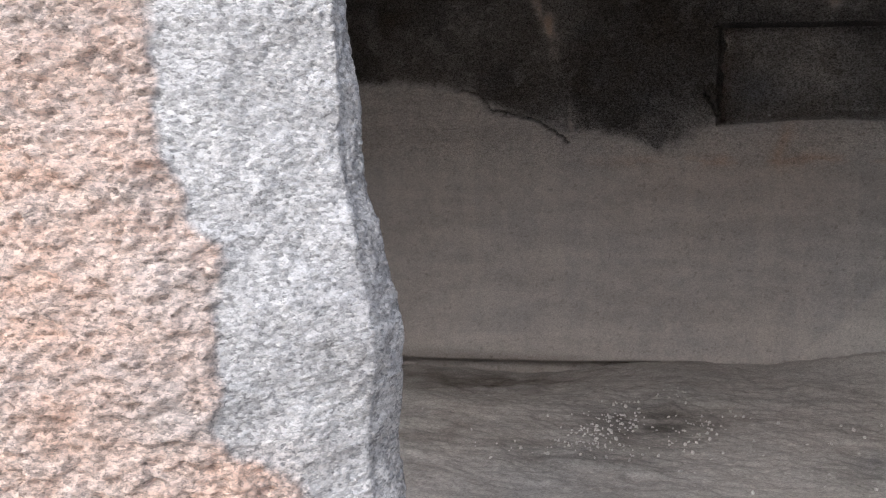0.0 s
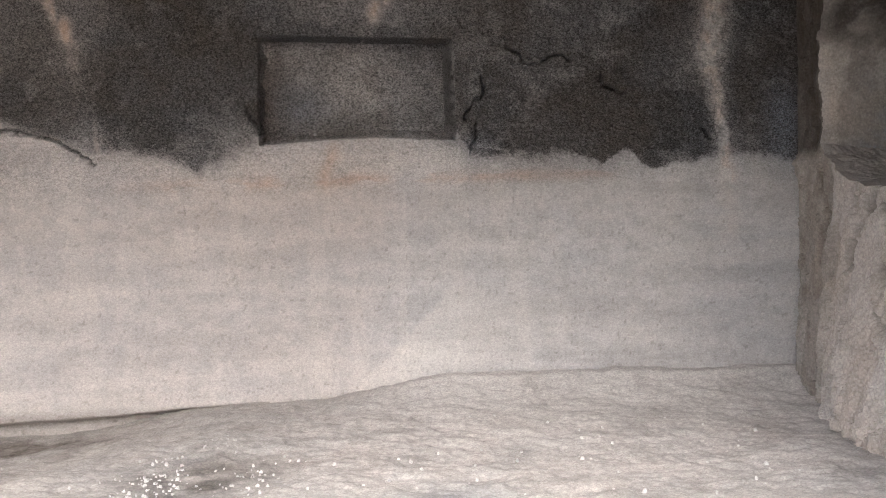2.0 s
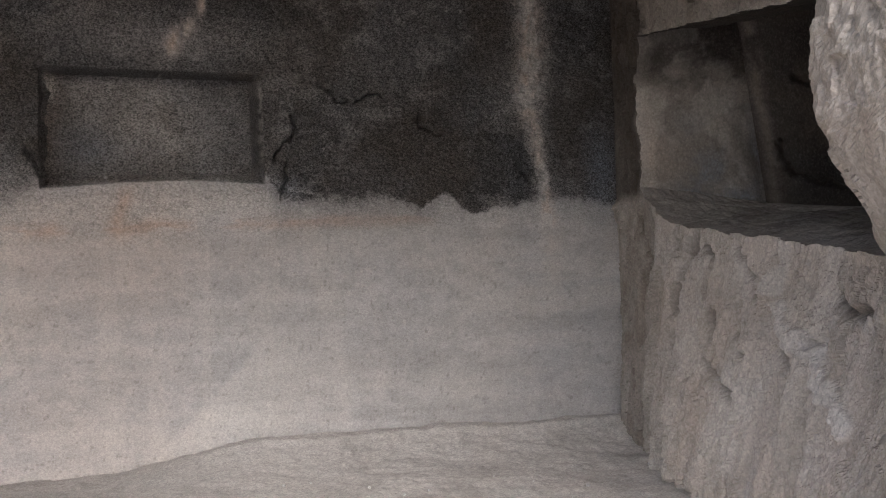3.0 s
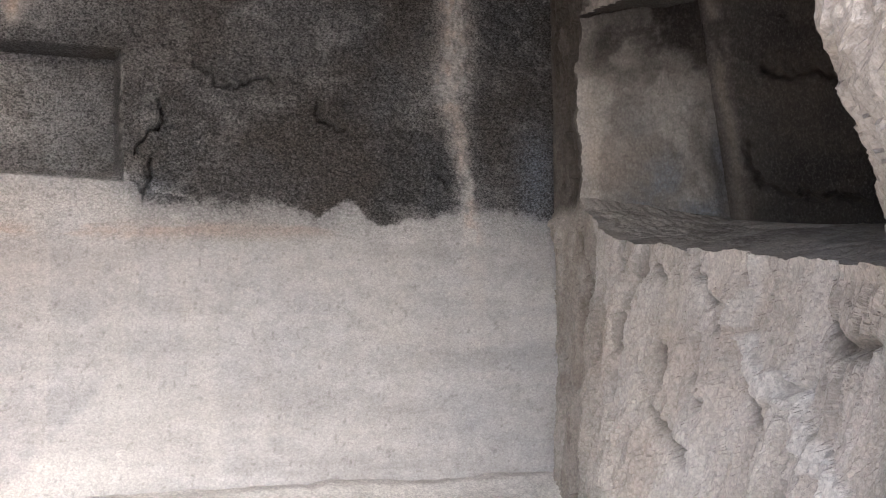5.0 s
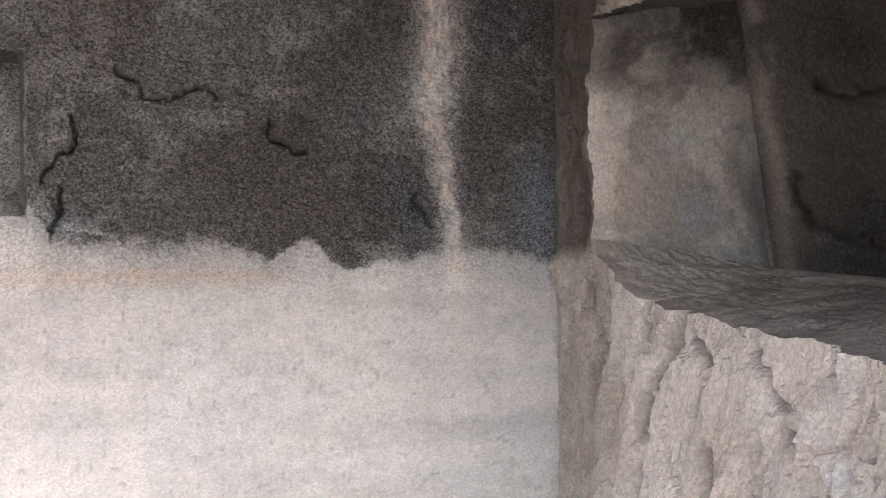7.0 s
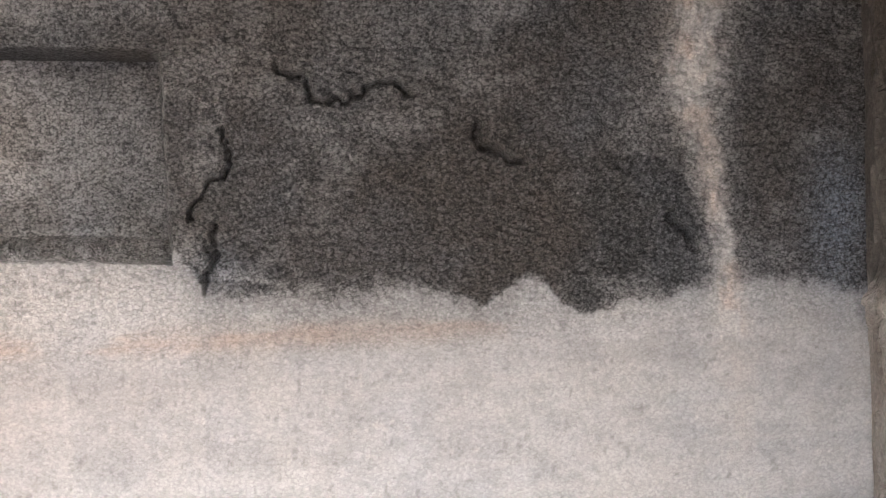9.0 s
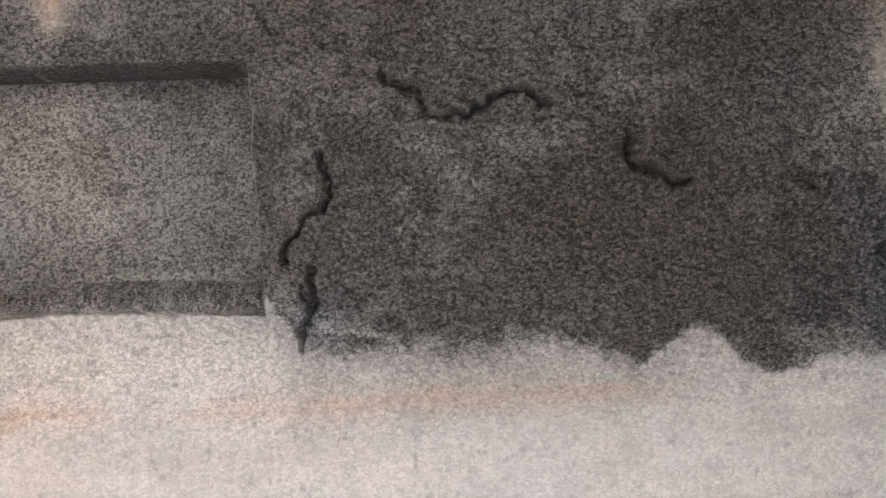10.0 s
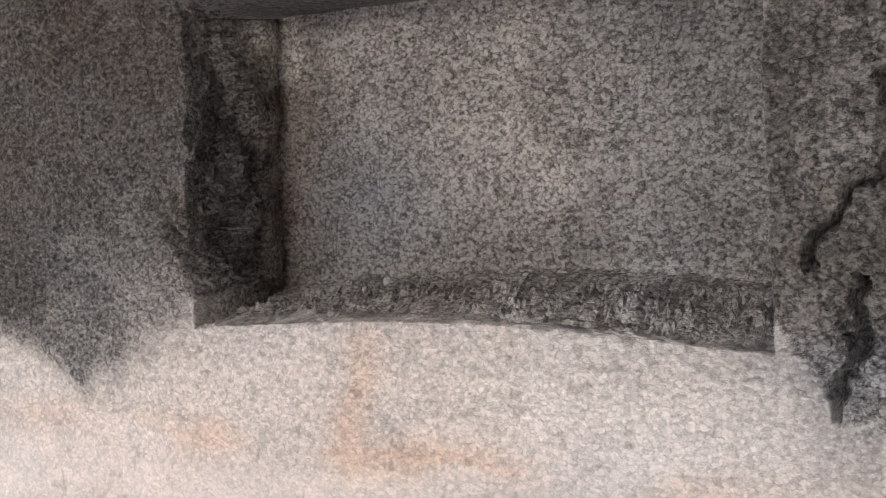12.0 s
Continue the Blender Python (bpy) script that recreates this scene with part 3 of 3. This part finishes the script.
vein = np.maximum(step(0.028, 0.016, line_distance(PYq + wa * 0.06, PZq + wb * 0.03, VEIN_TOP)) * 0.75, step(0.045, 0.030, line_distance(PYq + wa * 0.09, PZq + wb * 0.05, VEIN)))
shoulder = 0.030 * step(1.96, 1.84, PZq) * step(5.55, 5.72, PYq) * step(6.03, 5.9, PYq)
PXq = face - bumps + groove - 0.022 * vein - shoulder
grain2 = fbm(lean * 13, tall * 3.5, 5, 85, 0.6)
# strip by the corner: soot and its shade painted together; lintel darker too
soot_shadeq = 1.2 * high * step(5.5, 5.6, PYq) * (0.75 + 0.5 * (grain2 - 0.5)) + 0.30 * step(RZ1 - 0.05, RZ1 + 0.05, Zq) * step(5.7, 5.4, PYq)
# last term: crevice shade put into the brown, by groove depth
brownq = 0.42 * near_edge + 0.50 * high + 0.55 * step(5.35, 5.6, PYq) * (1 - high) + 0.18 * step(0.50, 0.70, grain2) + 0.7 * np.clip(groove / 0.05, 0, 1)
paleq = 1.0 * vein + 0.42 * step(0.5, 0.68, fbm(lean * 9, tall * 3, 5, 86, 0.6)) * (1 - high)
rustq = 0.14 * step(0.54, 0.70, fbm(PYq * 4, PZq * 3, 4, 87)) * (1 - high)
brownq, rustq = brownq * (1 - vein), rustq * (1 - vein)
inner = np.zeros(Yq.shape, dtype=bool)
inner[ra:rb, ca:cb] = True
masks = dict(soot_shade=soot_shadeq, rust=rustq, pale=paleq, brown=brownq)
wall_east = tagged(grid_object("wall_east", PXq, PYq, PZq, CUT, masks, keep=~inner, smooth=False), "rough hewn brown granite wall with chisel marks", "wall", kind="structure")

# the recess behind the opening: far cheek, back, sill, soffit and near cheek
shell = np.stack([PXq, PYq, PZq], -1)
edge_sill, edge_top, edge_far, edge_near = shell[ra, ca:cb + 1], shell[rb, ca:cb + 1], shell[ra:rb + 1, ca], shell[ra:rb + 1, cb]
nh, nw = rb - ra + 1, cb - ca + 1
w = np.linspace(0, 1, nw)
bx, by = np.interp(w, [0, 0.12, 0.35, 0.65, 0.9, 1.0], [3.03, 3.19, 3.5, 3.62, 3.3, 2.75]), np.interp(w, [0, 0.12, 0.35, 0.65, 0.9, 1.0], [5.46, 5.30, 4.85, 4.2, 3.55, 3.30])
low_back = np.stack([bx, by, np.interp(w, [0, 0.2, 1], [1.83, 1.79, 1.74])], -1)
high_back = np.stack([bx - 0.10 * (1 - w), by + 0.04 * (1 - w), np.interp(w, [0, 1], [2.74, 2.62])], -1)


def back_masks(U, S, s, P):
    dent = np.zeros(U.shape)
    crack = np.zeros(U.shape)
    wob = (fbm(U * 16, S * 16, 3, 88) - 0.5) * 0.08
    for line in ([(0.10, 0.30), (0.13, 0.18), (0.22, 0.13), (0.30, 0.09), (0.42, 0.12), (0.52, 0.06)], [(0.22, 0.62), (0.34, 0.56), (0.42, 0.60), (0.55, 0.53), (0.70, 0.55)]):
        d = np.exp(-(line_distance(U + wob, S + wob, line) / 0.012) ** 2)
        crack, dent = np.maximum(crack, d), dent - 0.05 * d
    rusty = np.exp(-((U - 0.03 - 0.03 * fbm(S * 6, S * 0, 3, 89)) / 0.03) ** 2) * step(0.2, 0.5, fbm(U * 18, S * 9, 4, 90))
    # the dark of the deep recess is painted over its back
    return dict(soot_shade=0.92 + 0.10 * step(0.0, 0.4, U) - 0.30 * rusty, rust=0.40 * rusty, brown=0.45 * step(0.35, 0.65, fbm(U * 5, S * 5, 4, 91)) + 0.5 * crack), dent


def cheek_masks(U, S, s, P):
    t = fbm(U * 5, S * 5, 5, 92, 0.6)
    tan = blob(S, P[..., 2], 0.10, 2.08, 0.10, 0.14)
    # cheek gets darker towards the top and the back
    soot_shade = 0.22 + 0.28 * step(0.40, 0.62, t) + 0.50 * step(2.3, 2.62, P[..., 2]) + 0.25 * step(0.30, 0.60, S) - 0.30 * step(0.10, 0.02, S) - 0.3 * tan
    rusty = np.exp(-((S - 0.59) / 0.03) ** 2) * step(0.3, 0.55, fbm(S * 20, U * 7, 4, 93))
    return dict(soot_shade=soot_shade - 0.15 * rusty, rust=0.45 * rusty + 0.30 * tan, blue=0.60 * step(0.08, 0.25, S) * step(2.5, 1.85, P[..., 2]) * step(0.35, 0.6, fbm(U * 9, S * 9, 4, 94)), pale=0.35 * step(0.06, 0.0, S) + 0.25 * blob(S, P[..., 2], 0.12, 1.90, 0.12, 0.05),
                brown=0.25 * step(0.45, 0.65, t) + 0.3 * step(0.45, 0.6, S)), 0.03 * np.sin(S * 9) * step(2.4, 1.9, P[..., 2])


def sill_masks(U, S, s, P):
    t = fbm(U * 7, S * 7, 5, 95, 0.6)
    # sill gets darker towards the back
    return dict(soot_shade=0.10 * step(0.05, 0.3, S) + 0.45 * step(0.45, 0.9, S) * step(0.5, 1.2, U) + 0.15 * step(0.45, 0.65, t), brown=0.35 * step(0.4, 0.65, t), pale=0.35 * step(0.10, 0.0, S) * step(0.4, 0.6, t)), 0.03 * (t - 0.5)


def shade_masks(U, S, s, P):
    # soffit and near cheek: recess shade painted on, nearly black
    return dict(soot_shade=0.95 + 0.0 * S, brown=0.4 * step(0.4, 0.6, fbm(U * 4, S * 4, 4, 96))), 0.0 * S


def gap(lo, hi, n):
    return lo[None] + (hi - lo)[None] * np.linspace(0, 1, n)[:, None]


recess = loft(low_back, high_back, nh, 97, 0.05, back_masks, "recess", wall_east, "dark recess opening with painted-in shade above a broken sill")
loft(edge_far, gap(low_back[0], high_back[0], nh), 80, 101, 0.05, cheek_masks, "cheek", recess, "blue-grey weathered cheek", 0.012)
loft(edge_sill, low_back, 110, 105, 0.05, sill_masks, "sill", recess, "dusty worn sill", 0.012)
loft(edge_top, high_back, 60, 109, 0.05, shade_masks, "soffit", recess)
loft(edge_near, gap(low_back[-1], high_back[-1], nh), 60, 113, 0.05, shade_masks, "cheek", recess)

# ---- the floor ----
fx = spaced((-3.4, -1.8, 0.03), (-1.8, 2.7, 0.012))
fy = spaced((-3.0, 3.2, 0.06), (3.2, 6.3, 0.012))
FX, FY = np.meshgrid(fx, fy)
FZ = 0.655 + (fbm(FX * 0.9, FY * 0.9, 4, 91) - 0.5) * 0.10 + (fbm(FX * 6, FY * 8, 4, 92) - 0.5) * 0.035 + (fbm(FX * 35, FY * 45, 3, 93) - 0.5) * 0.014
FZ = FZ - 0.14 * step(3.6, 1.6, FY) * step(-2.5, -0.5, FY) + 0.05 * blob(FX, FY, 1.5, 3.7, 0.6, 0.35) - 0.03 * blob(FX, FY, -0.5, 4.6, 0.4, 0.4) - 0.16 * step(-0.4, -1.6, FX) * step(4.6, 5.6, FY)
FZ = FZ - 0.25 * step(-0.5, -3.0, FY) + 0.11 * np.exp(-np.maximum(5.92 - FY, 0) / 0.16) * step(-0.3, 0.7, FX)
fm = fbm(FX * 7, FY * 7, 5, 94)
dirt = 0.75 * blob(FX, FY, -0.48, 4.62, 0.26, 0.30) + 0.5 * blob(FX, FY, -0.7, 3.95, 0.3, 0.12) + 0.5 * blob(FX, FY, 0.55, 4.2, 0.2, 0.22) + 0.4 * blob(FX, FY, 1.05, 4.22, 0.2, 0.07) + 0.35 * blob(FX, FY, -1.6, 3.9, 0.5, 0.3) + 0.25 * blob(FX, FY, -0.5, 5.15, 0.1, 0.04)
dirt = dirt * step(0.3, 0.6, fm)
fbrown = 0.3 * blob(FX, FY, -1.3, 4.2, 0.8, 0.5) * step(0.35, 0.6, fm) + 0.9 * blob(FX, FY, -1.7, 5.75, 0.75, 0.34) * step(0.25, 0.6, fm) + 0.55 * blob(FX, FY, -0.35, 4.72, 0.22, 0.25) + 0.25 * step(0.55, 0.75, fm)
fpale = 0.40 * step(5.0, 5.7, FY) * step(-0.2, 0.6, FX) + 0.5 * blob(FX, FY, 1.6, 3.6, 0.8, 0.45) + 0.35 * blob(FX, FY, 1.4, 5.3, 1.0, 0.5) + 0.2 * step(0.4, 0.6, fbm(FX * 2, FY * 4, 4, 95)) * step(-0.3, 0.6, FX)
floor = tagged(grid_object("floor", FX, FY, FZ, FLOOR, dict(soot_shade=dirt * 1.0, brown=fbrown, pale=fpale, blue=0.3 * blob(FX, FY, 0.6, 4.25, 0.2, 0.2))), "uneven dusty granite floor with dark stains", "floor", kind="structure")


def floor_height(x, y):
    i, j = int(np.argmin(np.abs(fy - y))), int(np.argmin(np.abs(fx - x)))
    return float(FZ[i, j])


# ---- the weathered pillar at the mouth of the shelter ----
plan = [(-0.95, 1.42), (-1.10, 1.22), (-1.10, 0.86), (-1.0, 0.72), (-0.75, 0.76), (-0.40, 0.83), (-0.30, 0.868), (-0.23, 0.915), (-0.18, 0.965), (-0.135, 1.015), (-0.134, 1.065), (-0.22, 1.20), (-0.42, 1.36), (-0.70, 1.46), (-0.95, 1.42)]
px, py = np.array(plan).T
run_len = np.concatenate([[0], np.cumsum(np.hypot(np.diff(px), np.diff(py)))])
near0, near1 = run_len[3], run_len[11]
ss = spaced((0, near0, 0.04), (near0, run_len[4], 0.012), (run_len[4], near1, 0.0028), (near1, run_len[-1], 0.04))
zz = spaced((0.3, 1.25, 0.03), (1.25, 2.2, 0.0028), (2.2, 3.6, 0.03))
S, ZP = np.meshgrid(ss, zz)
CX, CY = np.interp(S, run_len, px), np.interp(S, run_len, py)
nx, ny = np.gradient(np.interp(ss, run_len, py), ss), -np.gradient(np.interp(ss, run_len, px), ss)
k = 41
pad = np.ones(k) / k
nx, ny = np.convolve(np.pad(nx, k // 2, mode="edge"), pad, "valid"), np.convolve(np.pad(ny, k // 2, mode="edge"), pad, "valid")
ln = np.hypot(nx, ny) + 1e-6
nx, ny = nx / ln, ny / ln
bulge = np.interp(ZP, [0.3, 1.45, 1.64, 1.75, 1.92, 2.03, 3.6], [0.05, 0.045, 0.04, 0.02, 0.0, -0.005, -0.1])
grey_edge = np.interp(ZP, [1.3, 1.44, 1.5, 1.56, 1.62, 1.72, 1.76, 1.79, 1.88, 1.95, 2.05, 2.3], [-0.12, -0.165, -0.19, -0.24, -0.237, -0.235, -0.225, -0.255, -0.285, -0.285, -0.29, -0.29]) + (fbm(S * 22, ZP * 22, 4, 101) - 0.5) * 0.04
crust = step(0.008, -0.008, CX - grey_edge) * step(1.05, 1.0, CY)
pits = fbm(S * 75, ZP * 95, 3, 102, 0.65) - 0.5
rill = fbm((S + ZP * 0.3) * 26, ZP * 5, 3, 103) - 0.5
rag = facets(S * 60 + pits * 0.8, ZP * 95 + pits * 0.8, 108)
out = bulge + crust * 0.007 + pits * (0.006 + 0.008 * crust) + rag * (0.0018 + 0.0050 * crust) + rill * (0.004 + 0.016 * crust * step(1.8, 1.5, ZP)) + (fbm(S * 6, ZP * 6, 4, 104) - 0.5) * 0.035
big_noise = fbm(S * 6, ZP * 6, 5, 105)
pmask = dict(rust=crust * (0.88 + 0.12 * step(0.35, 0.65, big_noise)) + 0.25 * blob(CX, ZP, -0.22, 1.52, 0.05, 0.03), brown=0.05 * crust * step(0.5, 0.7, fbm(S * 12, ZP * 12, 4, 106)),
             pale=0.10 * crust, blue=0.05 * (1 - crust) * step(0.45, 0.6, fbm(S * 9, ZP * 9, 4, 107)))
pillar = tagged(grid_object("pillar", CX + nx * out, CY + ny * out, ZP, PINK, pmask), "pink and grey weathered granite pillar", "pillar", kind="structure")

# ---- what closes the shelter, added out of view: ceiling, side wall, rock behind the faces ----
# unseen blockers; the ceiling's front edge is placed to shape the daylight
ceiling = tagged(slab("ceiling", (-4.2, 2.1, 3.25), (5.4, 7.4, 4.6), ROOF, rough=0.10, cuts=24), "unseen dark rock ceiling added over the shelter", "ceiling", kind="structure")
wall_west = tagged(slab("wall_west", (-4.2, 2.2, 0.2), (-3.2, 7.2, 3.5), CUT, rough=0.06, cuts=20), "unseen rough granite side wall, added to close the shelter", "wall", kind="structure")
slab("rock_mass", (-3.6, 6.5, 0.2), (5.0, 7.3, 3.6), ROOF, wall_north, rough=0.03)
slab("rock_mass", (4.7, 0.7, 0.2), (5.4, 7.2, 3.6), ROOF, wall_east, rough=0.03)
slab("rock_mass", (1.96, 0.62, 0.2), (5.0, 1.6, 3.6), CUT, wall_east, rough=0.03)

bm = bmesh.new()
bmesh.ops.create_grid(bm, x_segments=60, y_segments=60, size=600)
for w in bm.verts:
    near = math.hypot(w.co.x, w.co.y)
    w.co.z = 0.33 + (noise.noise(w.co * 0.02) * 6.0 if near > 60 else 0.0)
tagged(part("ground", bm, GROUND), "bare rocky ground outside the shelter", "ground", kind="structure")

# ---- loose chips and pebbles ----
def chip_mesh(bm, at, size):
    made = bmesh.ops.create_icosphere(bm, subdivisions=1, radius=size)["verts"]
    turn = Euler((random.uniform(0, 6), random.uniform(0, 6), random.uniform(0, 6))).to_matrix()
    grow = Vector((random.uniform(0.7, 1.3), random.uniform(0.6, 1.1), random.uniform(0.4, 0.8)))
    for w in made:
        w.co = turn @ Vector([c * g * random.uniform(0.85, 1.15) for c, g in zip(w.co, grow)]) + Vector(at)


bm = bmesh.new()
random.seed(5)
for cx, cy, sx, sy, count in ((-0.66, 4.55, 0.07, 0.22, 110), (-0.28, 4.62, 0.08, 0.22, 45), (-0.62, 4.15, 0.12, 0.10, 45), (-0.95, 3.95, 0.14, 0.06, 12), (-0.46, 5.12, 0.08, 0.05, 14), (0.5, 4.5, 0.5, 0.5, 40), (1.3, 4.7, 0.6, 0.5, 26), (-1.4, 4.6, 0.5, 0.5, 12)):
    for _ in range(count):
        x, y = random.gauss(cx, sx), random.gauss(cy, sy)
        if y < 5.85 and x < 2.0:
            r = random.choice((0.004, 0.005, 0.006, 0.007, 0.009))
            chip_mesh(bm, (x, y, floor_height(x, y) + r * 0.4), r)
tagged(part("gravel", bm, CHIP), "scattered white stone chips on the floor", "gravel", kind="stuff")

shapes = []
for k in range(4):
    bm = bmesh.new()
    chip_mesh(bm, (0, 0, 0), 1.0)
    shapes.append(part("stone_chip", bm, CHIP))
random.seed(9)
for k in range(44):
    cx, cy, sx, sy = random.choice(((-0.66, 4.5, 0.10, 0.22), (-0.66, 4.5, 0.10, 0.22), (-0.25, 4.6, 0.10, 0.2), (0.3, 4.6, 0.5, 0.4), (1.2, 4.7, 0.5, 0.5)))
    x, y, r = random.gauss(cx, sx), random.gauss(cy, sy), random.uniform(0.007, 0.012)
    at = pose(x, y, floor_height(x, y) + r * 0.35, 0, 0, random.uniform(0, 360)) @ Matrix.Diagonal((r, r, r, 1))
    one = shapes[k] if k < 4 else shapes[k % 4].copy()
    if k >= 4:
        scene.collection.objects.link(one)
    one.matrix_world = at
    tagged(one, "white angular stone chip on the floor", "stone chip", "stone chips on the floor")

bm = bmesh.new()
chip_mesh(bm, (0, 0, 0), 0.010)
pebble = tagged(part("pebble", bm, CHIP), "small white pebble lying on the niche sill", "pebble")


def sill_height(x, y):
    k = np.argmin((PX - x) ** 2 + (PY - y) ** 2 + 9.0 * (Z > NZ0 + 0.06))
    return float(PZ.flat[k])


pebble.location = (-0.16, 6.25, sill_height(-0.16, 6.25) + 0.005)
grey_pebble = tagged(copy_thing(pebble, pose(-0.11, 6.26, sill_height(-0.11, 6.26) + 0.005, 20, 40, 80)), "small pale grey pebble on the niche sill")
